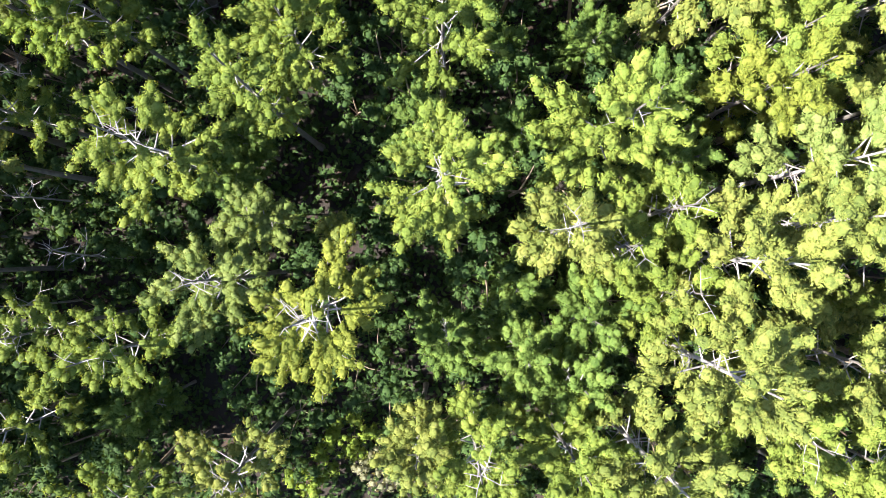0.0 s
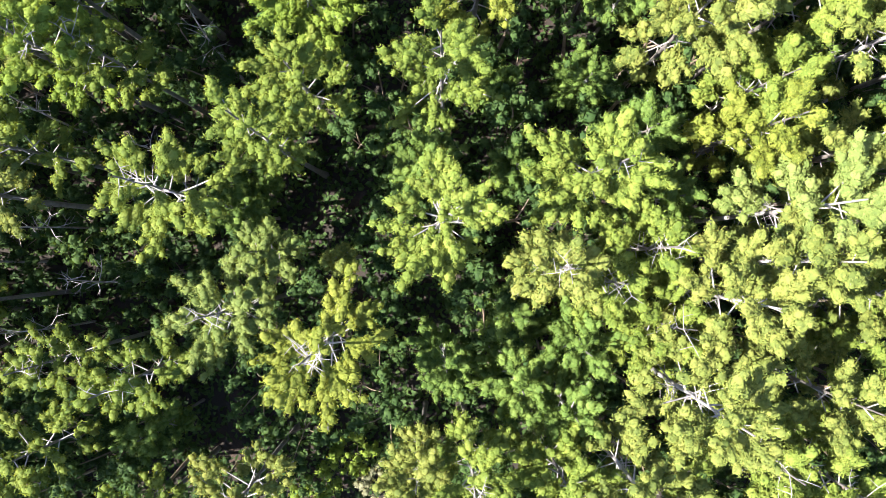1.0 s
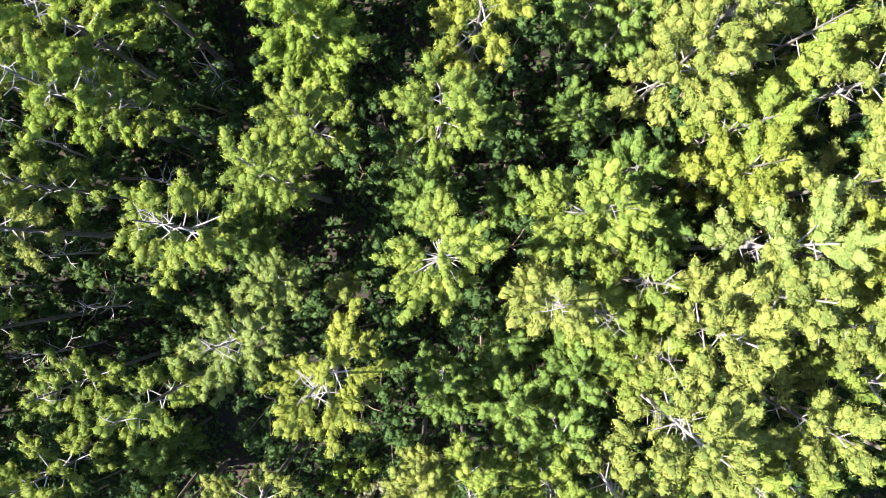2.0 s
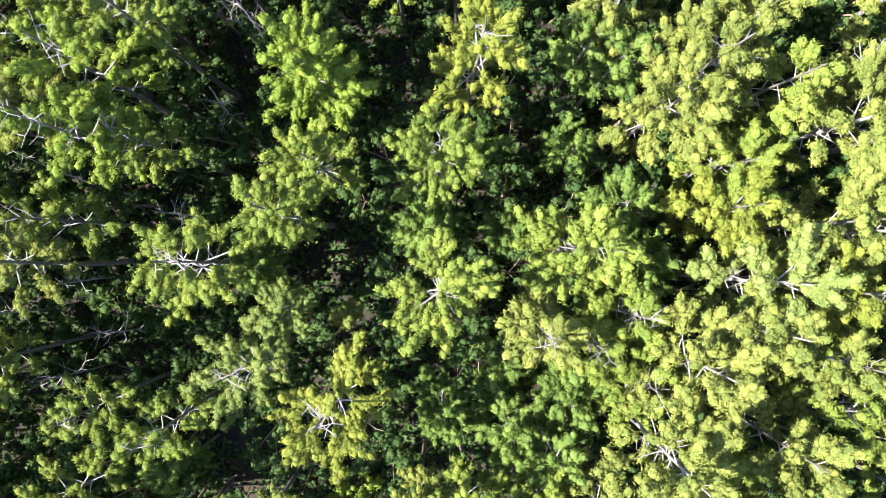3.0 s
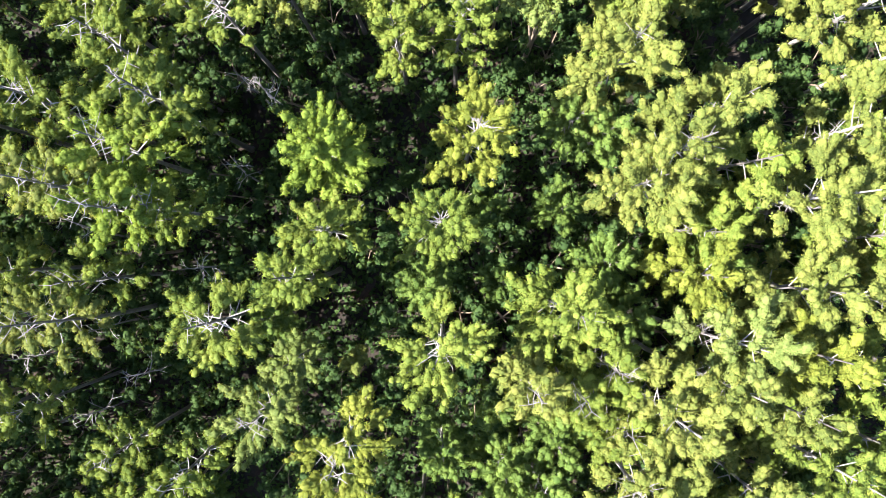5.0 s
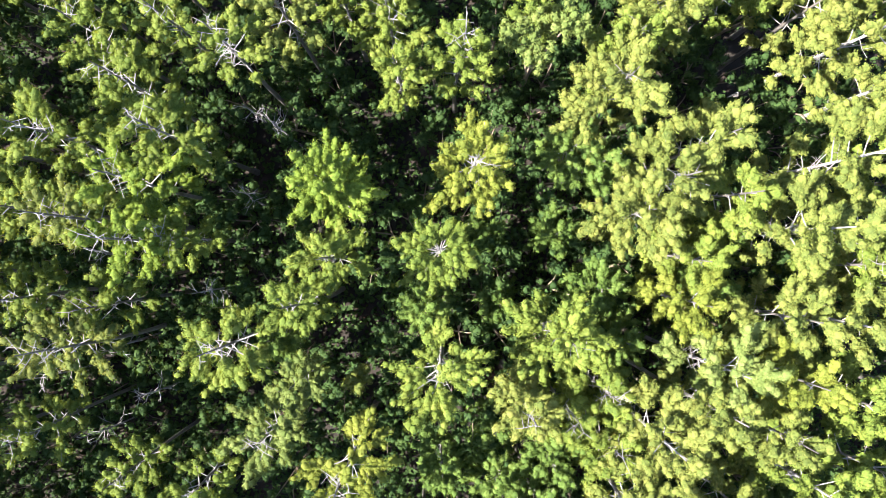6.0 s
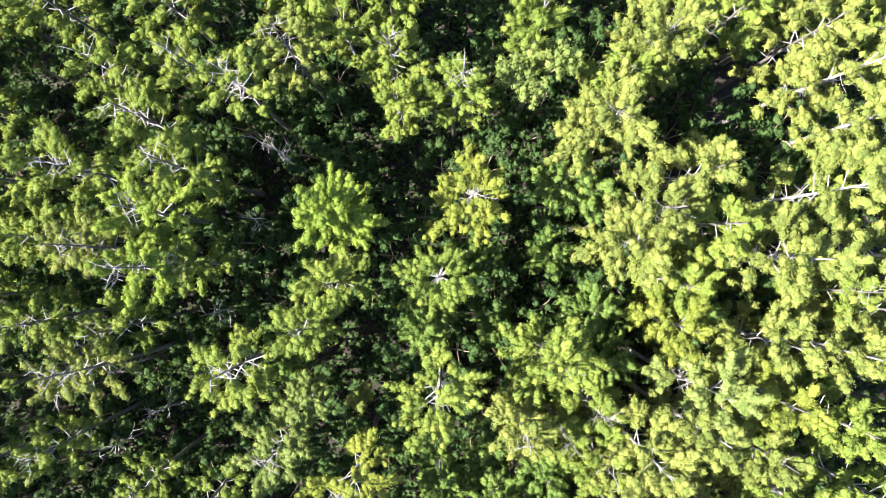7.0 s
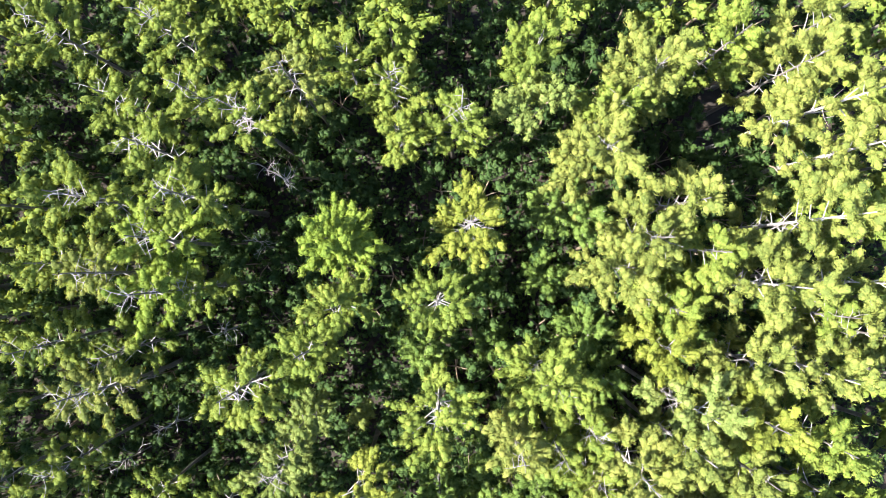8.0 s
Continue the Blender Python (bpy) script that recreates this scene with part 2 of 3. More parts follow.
    if top:
        for k in range(4):
            centres.append(axis(1) + np.array((rng.normal() * 0.25, rng.normal() * 0.25, -0.2 * k)))
            radii.append(tuft)
    v, f, n = foliage(rng, centres, radii, (TUFTS, NEAR_TUFTS, LIGHT_TUFTS)[light], 0 if light else low_lumps if fine else len(centres), ways, 1.3)
    part("crown", mesh_from("crown", v, f, LEAF[tone], True, n), tree)
    return tagged(tree, label or "tall pine with pale bark and clumped green foliage", "tree", "forest pines")


def broadleaf(x, y, height, radius, tone="dark", seed=0, clumps=26, tuft=0.5, label="", flat=0.6, name="understorey_tree", limbs=4):
    """A lower broad-leaved tree of the understorey: forked trunk and a rounded, broken crown."""
    rng = np.random.default_rng(5000 + seed)
    tree = new(name)
    tree.location = (x, y, 0)
    fork = height * 0.5
    bend = rng.normal(size=2) * 0.3
    v, f = tube([(0, 0, 0), (bend[0] * 0.5, bend[1] * 0.5, fork * 0.5), (bend[0], bend[1], fork)], [0.012 * height, 0.010 * height, 0.008 * height], 6)
    part("trunk", mesh_from("trunk", v, f, BARK_BROWN, True), tree)
    n = limbs
    ends = []
    for i in range(n):
        az = i * 6.283 / n + rng.normal() * 0.3
        r = radius * rng.uniform(0.45, 0.85)
        e = np.array((bend[0] + r * math.cos(az), bend[1] + r * math.sin(az), height * rng.uniform(0.74, 0.96)))
        s = np.array((bend[0], bend[1], fork * rng.uniform(0.8, 1.0)))
        m = (s + e) / 2 + np.array((0, 0, 0.08 * height))
        v, f = tube([s, m, e], [0.006 * height, 0.0045 * height, 0.0015 * height], 4)
        part("limb", mesh_from("limb", v, f, BARK_BROWN, True), tree)
        ends.append(e)
    centres, radii = [], []
    for k in range(clumps):
        e = ends[k % n]
        d = rng.normal(size=3)
        d /= np.linalg.norm(d)
        centres.append(e + d * radius * rng.uniform(0.1, 0.5) * np.array((1, 1, flat)))
        radii.append(tuft * rng.uniform(0.6, 1.2))
    v, f, n = foliage(rng, centres, radii, BROAD_TUFTS)
    part("crown", mesh_from("crown", v, f, LEAF[tone], True, n), tree)
    if name == "shrub":
        return tagged(tree, label or "small green shrub on the forest floor, darkened as in shade", "shrub", "forest shrubs")
    return tagged(tree, label or "low broad-leaved tree below the pines, leaves darkened as in shade", "tree", "understorey trees")


def dead_tree(x, y, height, seed):
    """A dead standing tree: thin grey stem and bare broken limbs."""
    rng = np.random.default_rng(8000 + seed)
    tree = new("dead_tree")
    tree.location = (x, y, 0)
    tip = rng.normal(size=2) * 0.5
    def axis(f):
        return np.array((tip[0] * f * f, tip[1] * f * f, f * height))
    v, f = tube([axis(q) for q in np.linspace(0, 1, 7)], [0.006 * height * (1 - 0.85 * q) + 0.012 for q in np.linspace(0, 1, 7)], 6)
    part("trunk", mesh_from("trunk", v, f, BARK, True), tree)
    for i in range(12):
        q = rng.uniform(0.5, 0.98)
        az = i * 2.4 + rng.normal() * 0.4
        long = rng.uniform(0.7, 1.9) * (1.25 - 0.6 * q)
        start, way = axis(q), np.array((math.cos(az), math.sin(az), rng.uniform(0.05, 0.6)))
        kink = rng.normal(size=3) * 0.12
        mid = start + way * long * 0.5 + kink
        fork = mid + (way + np.array((-way[1], way[0], 0.2)) * rng.choice((-1, 1)) * 0.8) * long * 0.35
        v, f = join([tube([start, mid, start + way * long], [0.03, 0.022, 0.008], 4), tube([mid, (mid + fork) / 2, fork], [0.018, 0.013, 0.006], 4)])
        part("limb", mesh_from("limb", v, f, BARK, True), tree)
    return tagged(tree, "dead standing tree with bare grey broken limbs", "dead tree", "dead trees")


def fallen_log(x, y, length, turn, seed):
    """A fallen trunk on the litter with a few broken limb stubs."""
    rng = np.random.default_rng(8800 + seed)
    log = new("fallen_log")
    log.matrix_world = pose(x, y, ground_height(x, y) + 0.10, 0, 0, turn)
    us = np.linspace(0, 1, 8)
    line = [np.array((length * (u - 0.5), 0.15 * math.sin(3 * u), 0.03 * math.sin(7 * u))) for u in us]
    v, f = tube(line, [0.13 - 0.07 * u + 0.012 * math.sin(19 * u) for u in us], 8)
    part("trunk", mesh_from("trunk", v, f, BARK, True), log)
    for i in range(5):
        p = line[rng.integers(2, 8)]
        way = np.array((rng.uniform(0.2, 0.9), rng.choice((-1, 1)) * rng.uniform(0.5, 1), rng.uniform(0.0, 0.5))) * rng.uniform(0.5, 1.3)
        v, f = tube([p, p + way * 0.5 + (0, 0, 0.04), p + way], [0.05, 0.035, 0.012], 5)
        part("limb", mesh_from("limb", v, f, BARK, True), log)
    return tagged(log, "pale fallen log with broken limbs on the litter", "log", "fallen logs")


# ---- ground ----
def ground_height(x, y):
    return 0.25 * noise.noise((x * 0.15, y * 0.15, 0)) + 0.08 * noise.noise((x * 0.9, y * 0.9, 3))


def ground():
    ticks = sorted({*range(-48, 49, 1), *range(-400, 401, 25), -3000, 3000})
    n = len(ticks)
    v = [(a, b + 8, ground_height(a, b + 8) if abs(a) <= 48 and abs(b) <= 48 else 0.0) for b in ticks for a in ticks]
    f = [(j * n + i, j * n + i + 1, (j + 1) * n + i + 1, (j + 1) * n + i) for j in range(n - 1) for i in range(n - 1)]
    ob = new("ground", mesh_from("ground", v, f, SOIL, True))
    tagged(ob, "forest floor of reddish-brown leaf litter, darkened for the shade", "ground", kind="structure")


ground()

# ---- the tall pines ----
pine(0.1, 3.1, 25.5, 4.0, "green", 1, bare=0.4, spikes=4, dead=(0.74, 0.89), top=True, label="tall pine with a bare pale top and clumped green foliage")
pine(0.0, 10.6, 24.5, 3.2, "green", 2, base=0.40, limbs=26, label="tall pine with pale bark and clumped green foliage")
pine(2.0, 15.8, 25.5, 3.6, "yellow", 3, bare=0.40, base=0.40, limbs=28, spikes=8, label="tall pine with a bare pale top and yellow-green foliage")
pine(-6.9, 14.7, 25, 3.4, "lime", 4, base=0.42, top=True, bare=0.14, limbs=34, dense=10.5, label="dense rounded pine with bright lime-green foliage")
pine(-7.1, 10.1, 22, 3.1, "green", 5, bare=0.35, label="tall pine with pale bark and clumped green foliage")
pine(-8.6, 7.2, 25, 2.4, "green", 6, bare=0.35, label="tall pine with pale bark and clumped green foliage")
pine(-13.4, 4.6, 25, 3.8, "green", 7, bare=0.45, spikes=8, label="tall pine with a bare pale top and clumped green foliage")
pine(-11.2, -1.5, 21, 3.4, "blue", 8, bare=0.42, spikes=8, label="tall pine with a bare pale top and grey-green foliage")
pine(-5.6, -2.8, 25.5, 3.7, "yellow", 9, bare=0.42, spikes=8, squash=(0.9, 1.2), label="tall pine with yellowing foliage and pale bare limbs")
pine(-15.6, -4.8, 22.5, 2.5, "green", 10, bare=0.43, spikes=8, dense=6.0, tuft=0.22, label="tall pine with a bare pale top and clumped green foliage")
pine(-20.7, -4.2, 20, 2.1, "green", 11, bare=0.43, spikes=8, dense=6.0, tuft=0.22, label="tall pine with a bare pale top and clumped green foliage")
pine(7.5, 5.4, 26, 3.75, "green", 12, spikes=5, limbs=28, top=True, base=0.42, tuft=0.26, plume=0.52, dense=11.5, bare=0.3, label="tall pine with a bare pale top and green foliage")
pine(5.5, 0.9, 25, 2.68, "yellowish", 13, bare=0.4, spikes=8, base=0.42, limbs=26, tuft=0.26, plume=0.52, dense=11.5, label="tall pine with a bare pale top and yellow-green foliage")
pine(16.9, 3.7, 25.5, 3.64, "blue", 14, base=0.48, spikes=10, dead=(0.48, 0.78), bark=BARK, limbs=26, tuft=0.26, plume=0.52, dense=11.5, bare=0.43, label="tall pine with a long bare pale trunk and grey-green crown")
pine(16.5, 1.2, 26, 3.0, "yellowish", 15, base=0.48, spikes=10, dead=(0.48, 0.78), bark=BARK, limbs=26, tuft=0.26, plume=0.52, dense=11.5, bare=0.43, label="tall pine with a long bare pale trunk and yellow-green crown")
pine(13.2, -0.5, 26, 3.42, "yellowish", 16, base=0.48, spikes=10, dead=(0.48, 0.78), bark=BARK, limbs=26, tuft=0.26, plume=0.52, dense=11.5, bare=0.43, label="tall pine with a long bare pale trunk and yellow-green crown")
pine(11.3, -2.1, 21, 3.21, "green", 17, spikes=8, base=0.42, limbs=26, tuft=0.26, plume=0.52, dense=11.5, bare=0.43, label="tall pine with a bare pale top and clumped green foliage")
pine(11.6, -5.0, 27.8, 3.64, "yellowish", 18, base=0.56, spikes=10, dead=(0.48, 0.78), bark=BARK, limbs=26, tuft=0.26, plume=0.52, dense=11.5, bare=0.43, label="tall pine with a long bare pale trunk and yellow-green crown")
pine(21.4, 12.0, 27.5, 3.64, "yellowish", 19, base=0.42, spikes=10, dead=(0.48, 0.78), bark=BARK, limbs=26, tuft=0.26, plume=0.52, dense=11.5, bare=0.43, label="tall pine with a long bare pale trunk and yellow-green crown")
pine(12.3, 13.0, 24, 3.42, "yellowish", 20, base=0.42, limbs=26, tuft=0.26, plume=0.52, dense=11.5, bare=0.43, label="tall pine with pale bark and yellow-green foliage")
pine(14.0, 15.0, 26.5, 3.53, "yellowish", 21, spikes=8, base=0.42, limbs=26, tuft=0.26, plume=0.52, dense=11.5, bare=0.43, label="tall pine with a bare pale top and yellow-green foliage")
pine(10.8, 20.6, 25.5, 4.28, "yellowish", 22, spikes=5, bare=0.3, limbs=28, top=True, base=0.42, tuft=0.26, plume=0.52, dense=11.5, label="tall pine with a bare pale top and yellow-green foliage")
pine(22.8, 15.8, 28, 3.64, "yellowish", 23, base=0.42, spikes=10, dead=(0.48, 0.78), bark=BARK, limbs=26, tuft=0.26, plume=0.52, dense=11.5, bare=0.43, lean=(2.2, 0.6), label="tall pine with a long bare pale trunk and yellow-green crown")
pine(20.8, 6.8, 25.5, 3.21, "yellowish", 24, base=0.42, limbs=26, tuft=0.26, plume=0.52, dense=11.5, bare=0.43, label="tall sunlit pine with pale limbs and yellow-green foliage")
pine(20.7, -0.4, 25, 3.42, "yellowish", 25, spikes=8, base=0.42, limbs=26, tuft=0.26, plume=0.52, dense=11.5, bare=0.43, label="tall pine with a bare pale top and yellow-green foliage")
pine(22.3, -3.3, 26.5, 3.42, "green", 26, base=0.42, spikes=10, dead=(0.48, 0.78), bark=BARK, limbs=26, tuft=0.26, plume=0.52, dense=11.5, bare=0.43, label="tall pine with a long bare pale trunk and green crown")
pine(24.2, 26.7, 24, 3.42, "yellowish", 27, base=0.42, limbs=26, tuft=0.26, plume=0.52, dense=11.5, bare=0.43, label="tall pine with pale bark and yellow-green foliage")
pine(24.0, 23.5, 28, 3.64, "yellowish", 28, base=0.42, spikes=10, dead=(0.48, 0.78), bark=BARK, limbs=26, tuft=0.26, plume=0.52, dense=11.5, bare=0.43, lean=(3.2, 0.6), label="tall pine with a long bare pale trunk and yellow-green crown")
pine(14.2, 26.2, 24, 4.17, "yellowish", 29, spikes=4, bare=0.3, limbs=27, base=0.55, tuft=0.26, plume=0.52, dense=11.5, label="tall pine with a bare pale top and yellow-green foliage")
pine(1.2, 23.0, 24.5, 2.7, "green", 30, base=0.40, limbs=25, spikes=8, label="tall pine with a bare pale top and clumped green foliage")
pine(-3.4, 25.4, 23, 2.6, "green", 31, base=0.40, limbs=25, spikes=8, label="tall pine with a bare pale top and clumped green foliage")
pine(-2.9, 22.4, 21.5, 2.4, "green", 32, base=0.36, limbs=26, label="tall pine with pale bark and clumped green foliage")
pine(6.6, 27.6, 24, 2.89, "green", 33, base=0.42, limbs=26, tuft=0.26, plume=0.52, dense=11.5, bare=0.43, label="tall pine with pale bark and clumped green foliage")
pine(-12.6, 22.5, 27, 2.7, "green", 34, spikes=20, dead=(0.76, 0.99), bare=0.55, base=0.62, limbs=16, label="tall pine with a bare pale top and clumped green foliage")
pine(-18.9, 20.6, 26, 3.2, "green", 35, spikes=8, label="tall pine with a bare pale top and clumped green foliage")
pine(-23.0, 17.3, 27, 3.5, "green", 36, bare=0.43, spikes=8, label="tall pine with a bare pale top and clumped green foliage")
pine(-16.2, 17.4, 27.5, 3.0, "green", 37, spikes=8, label="tall pine with a bare pale top and clumped green foliage")
pine(-18.2, 14.6, 27, 3.2, "lime", 38, spikes=8, label="tall pine with a bare pale top and lime-green foliage")
pine(-18.8, 11.1, 26, 3.1, "lime", 39, spikes=8, label="tall pine with a bare pale top and lime-green foliage")
pine(-16.6, 11.3, 22.5, 2.2, "green", 40, spikes=8, label="tall pine with a bare pale top and clumped green foliage")
pine(-21.8, 6.9, 21.5, 2.8, "green", 41, bare=0.43, spikes=8, dense=6.0, tuft=0.22, label="tall pine with a bare pale top and clumped green foliage")
pine(-22.5, 4.6, 26, 3.1, "yellowish", 42, base=0.60, spikes=8, label="tall pine with a bare pale top and yellow-green foliage")
pine(-26.2, -1.3, 21.5, 2.5, "green", 43, spikes=8, dense=6.0, tuft=0.22, label="tall pine with a bare pale top and clumped green foliage")
pine(1.6, -9.6, 23, 3.3, "green", 44, spikes=8, label="tall pine with a bare pale top and clumped green foliage")
pine(-10.6, -11.3, 21, 3.4, "yellowish", 45, spikes=8, dense=6.0, tuft=0.22, label="tall pine with a bare pale top and yellow-green foliage")
pine(14.7, -7.7, 25, 3.64, "green", 46, spikes=8, base=0.42, limbs=26, tuft=0.26, plume=0.52, dense=11.5, bare=0.43, label="tall pine with a bare pale top and clumped green foliage")
pine(18.8, -9.3, 24, 3.42, "green", 47, spikes=8, base=0.42, limbs=26, tuft=0.26, plume=0.52, dense=11.5, bare=0.43, label="tall pine with a bare pale top and clumped green foliage")
pine(9.2, -9.3, 26, 3.42, "yellowish", 48, base=0.48, spikes=10, dead=(0.48, 0.78), bark=BARK, limbs=26, tuft=0.26, plume=0.52, dense=11.5, bare=0.43, label="tall pine with a long bare pale trunk and yellow-green crown")
pine(6.2, -9.9, 22, 3.0, "green", 49, base=0.42, limbs=26, tuft=0.26, plume=0.52, dense=11.5, bare=0.43, label="tall pine with pale bark and clumped green foliage")
pine(16.4, 17.3, 26, 2.89, "yellowish", 50, base=0.42, limbs=26, tuft=0.26, plume=0.52, dense=11.5, bare=0.43, label="tall sunlit pine with pale limbs and yellow-green foliage")
pine(18.0, 14.2, 24.5, 2.68, "green", 51, base=0.42, limbs=26, tuft=0.26, plume=0.52, dense=11.5, bare=0.43, label="tall pine with pale bark and clumped green foliage")
pine(21.0, 3.2, 26, 3.21, "yellow", 52, base=0.42, limbs=26, tuft=0.26, plume=0.52, dense=11.5, bare=0.43, label="tall pine with yellowing foliage and pale bare limbs")
pine(15.4, 7.6, 24.0, 2.68, "yellow", 53, base=0.42, limbs=26, tuft=0.26, plume=0.52, dense=11.5, bare=0.43, label="tall pine with yellowing foliage and pale bare limbs")
pine(8.6, 0.1, 21, 2.68, "green", 54, spikes=8, base=0.42, limbs=26, tuft=0.26, plume=0.52, dense=11.5, bare=0.43, label="tall pine with a bare pale top and clumped green foliage")
pine(10.6, 1.8, 22.5, 2.68, "green", 55, spikes=8, base=0.42, limbs=26, tuft=0.26, plume=0.52, dense=11.5, bare=0.43, label="tall pine with a bare pale top and clumped green foliage")
pine(16.5, 10.2, 21, 3.0, "green", 56, base=0.42, limbs=26, tuft=0.26, plume=0.52, dense=11.5, bare=0.43, label="tall pine with pale bark and clumped green foliage")
pine(-9.6, 1.6, 18, 2.0, "blue", 160, bare=0.3, label="tall pine with grey-green foliage and pale bark")
pine(-1.2, -9.6, 20.5, 2.7, "yellowish", 158, bare=0.3, label="sunlit pine with pale bark and yellow-green foliage")
pine(18.4, -5.0, 24.5, 3.1, "yellowish", 159, base=0.42, limbs=26, tuft=0.26, plume=0.52, dense=11.5, bare=0.43, label="tall sunlit pine with pale limbs and yellow-green foliage")
pine(-21.9, 12.4, 27, 2.6, "yellowish", 183, spikes=8, label="tall pine with a bare pale top and yellow-green foliage")
# pines towards the edges
pine(-17.9, 28.4, 26, 3.1, "green", 161, spikes=8, fine=False, label="tall pine with a bare pale top and clumped green foliage")
pine(-25.0, 28.0, 26, 3.1, "green", 162, spikes=8, fine=False, label="tall pine with a bare pale top and clumped green foliage")
pine(-9.9, 25.4, 25, 3.0, "yellowish", 163, spikes=6, fine=False, label="tall pine with a bare pale top and yellow-green foliage")
pine(-16.5, 24.4, 25, 2.7, "green", 164, spikes=6, fine=False, label="tall pine with a bare pale top and clumped green foliage")
pine(-21.4, 23.8, 25, 3.1, "green", 165, spikes=6, fine=False, label="tall pine with a bare pale top and clumped green foliage")
pine(-6.6, 27.4, 22, 2.5, "green", 166, fine=False, label="tall pine with pale bark and clumped green foliage")
pine(-26.8, 7.4, 24, 2.9, "green", 167, spikes=8, fine=False, label="tall pine with a bare pale top and clumped green foliage")
pine(-25.4, 13.0, 24.5, 3.1, "green", 168, fine=False, label="tall pine with pale bark and clumped green foliage")
# two unseen pines, added beyond the left edge to shade the trees inside
pine(-31.0, -2.6, 24, 3.4, "green", 169, base=0.6, dense=6.5, fine=False, label="tall pine with pale bark and clumped green foliage")
pine(-31.4, 2.2, 25, 3.2, "green", 182, base=0.6, dense=6.5, fine=False, label="tall pine with pale bark and clumped green foliage")
pine(25.6, 29.6, 24, 3.21, "yellowish", 170, base=0.42, limbs=26, tuft=0.26, plume=0.52, dense=11.5, fine=False, bare=0.43, label="tall pine with pale bark and yellow-green foliage")
pine(26.6, 12.2, 27, 3.21, "yellowish", 171, base=0.42, spikes=8, dead=(0.5, 0.78), bark=BARK, limbs=26, tuft=0.26, plume=0.52, dense=11.5, fine=False, bare=0.43, label="tall pine with a long bare pale trunk and yellow-green foliage")
pine(24.8, 6.4, 26.5, 3.1, "yellowish", 172, base=0.42, spikes=8, dead=(0.5, 0.78), bark=BARK, limbs=26, tuft=0.26, plume=0.52, dense=11.5, fine=False, bare=0.43, label="tall pine with a long bare pale trunk and yellow-green foliage")
pine(28.2, 8.8, 26, 3.1, "yellowish", 173, base=0.42, limbs=26, tuft=0.26, plume=0.52, dense=11.5, fine=False, bare=0.43, label="tall pine with pale bark and yellow-green foliage")
pine(26.0, 9.9, 24.5, 2.78, "green", 174, spikes=6, base=0.42, limbs=26, tuft=0.26, plume=0.52, dense=11.5, fine=False, bare=0.43, label="tall pine with a bare pale top and clumped green foliage")
pine(27.6, 21.0, 27, 3.1, "yellowish", 175, base=0.42, spikes=8, dead=(0.5, 0.78), bark=BARK, limbs=26, tuft=0.26, plume=0.52, dense=11.5, fine=False, bare=0.43, label="tall pine with a long bare pale trunk and yellow-green foliage")
pine(11.9, 23.8, 23, 3.0, "green", 176, spikes=6, base=0.42, limbs=26, tuft=0.26, plume=0.52, dense=11.5, fine=False, bare=0.43, label="tall pine with a bare pale top and clumped green foliage")
pine(25.6, 1.6, 25, 3.21, "green", 177, base=0.42, limbs=26, tuft=0.26, plume=0.52, dense=11.5, fine=False, bare=0.43, label="tall pine with pale bark and clumped green foliage")
pine(27.2, -2.8, 25, 3.21, "green", 178, base=0.42, limbs=26, tuft=0.26, plume=0.52, dense=11.5, fine=False, bare=0.43, label="tall pine with pale bark and clumped green foliage")
pine(20.2, 28.8, 22, 3.0, "green", 179, base=0.42, limbs=26, tuft=0.26, plume=0.52, dense=11.5, fine=False, bare=0.43, label="tall pine with pale bark and clumped green foliage")
pine(-21.5, -9.0, 20, 3.0, "green", 180, dense=6.5, fine=False, label="tall pine with pale bark and clumped green foliage")
pine(-16.5, -13.0, 20, 3.0, "green", 181, spikes=6, dense=6.5, fine=False, label="tall pine with a bare pale top and clumped green foliage")
# younger pines of the second storey
# the two near x -12, y 4 to 6 are added to shade an opening
for k, (x, y, h, r) in enumerate(((4.2, -5.6, 17, 2.8), (7.6, -3.6, 17.5, 2.8), (0.2, -4.8, 15, 2.5), (4.0, -2.2, 14, 2.4), (6.8, -6.8, 18, 2.6),
                                  (4.6, 6.6, 12, 2.2), (11.0, 8.2, 17, 2.8), (18.2, 8.6, 18, 2.8), (12.4, 4.6, 17, 2.6), (-12.0, 4.0, 13.5, 2.2), (-11.6, 6.4, 11.5, 2.0), (-17.6, -9.4, 12, 2.2), (-1.0, 6.6, 17, 2.4), (3.4, 11.6, 11, 2.2),
                                  (8.8, 17.6, 18, 2.8), (8.6, 12.0, 12, 2.4), (10.4, 16.4, 19, 2.6), (19.0, 11.6, 18, 2.6))):
    pine(x, y, h, r, "deep", 120 + k, base=0.42, limbs=24, bare=0.25, label="younger pine of the second storey with deep green foliage")
# a round-headed tree among the pines
broadleaf(6.6, 24.2, 22, 2.5, "blue", 77, clumps=190, tuft=0.36, flat=0.7, label="round-headed tree with dense grey-green leaves among the pines")
# a slender young pine at the edge of the opening
pine(-6.0, 1.2, 13.5, 1.2, "yellowish", 90, base=0.6, limbs=14, bare=0.2, label="slender young pine with yellow-green foliage")

# ---- understorey and the woods all round ----
TALL = [(o.location.x, o.location.y) for o in scene.objects if o.name.startswith("pine_tree")]


def clear_of(x, y, spots, gap):
    return all((x - a) ** 2 + (y - b) ** 2 > gap * gap for a, b in spots)


rng = np.random.default_rng(3)
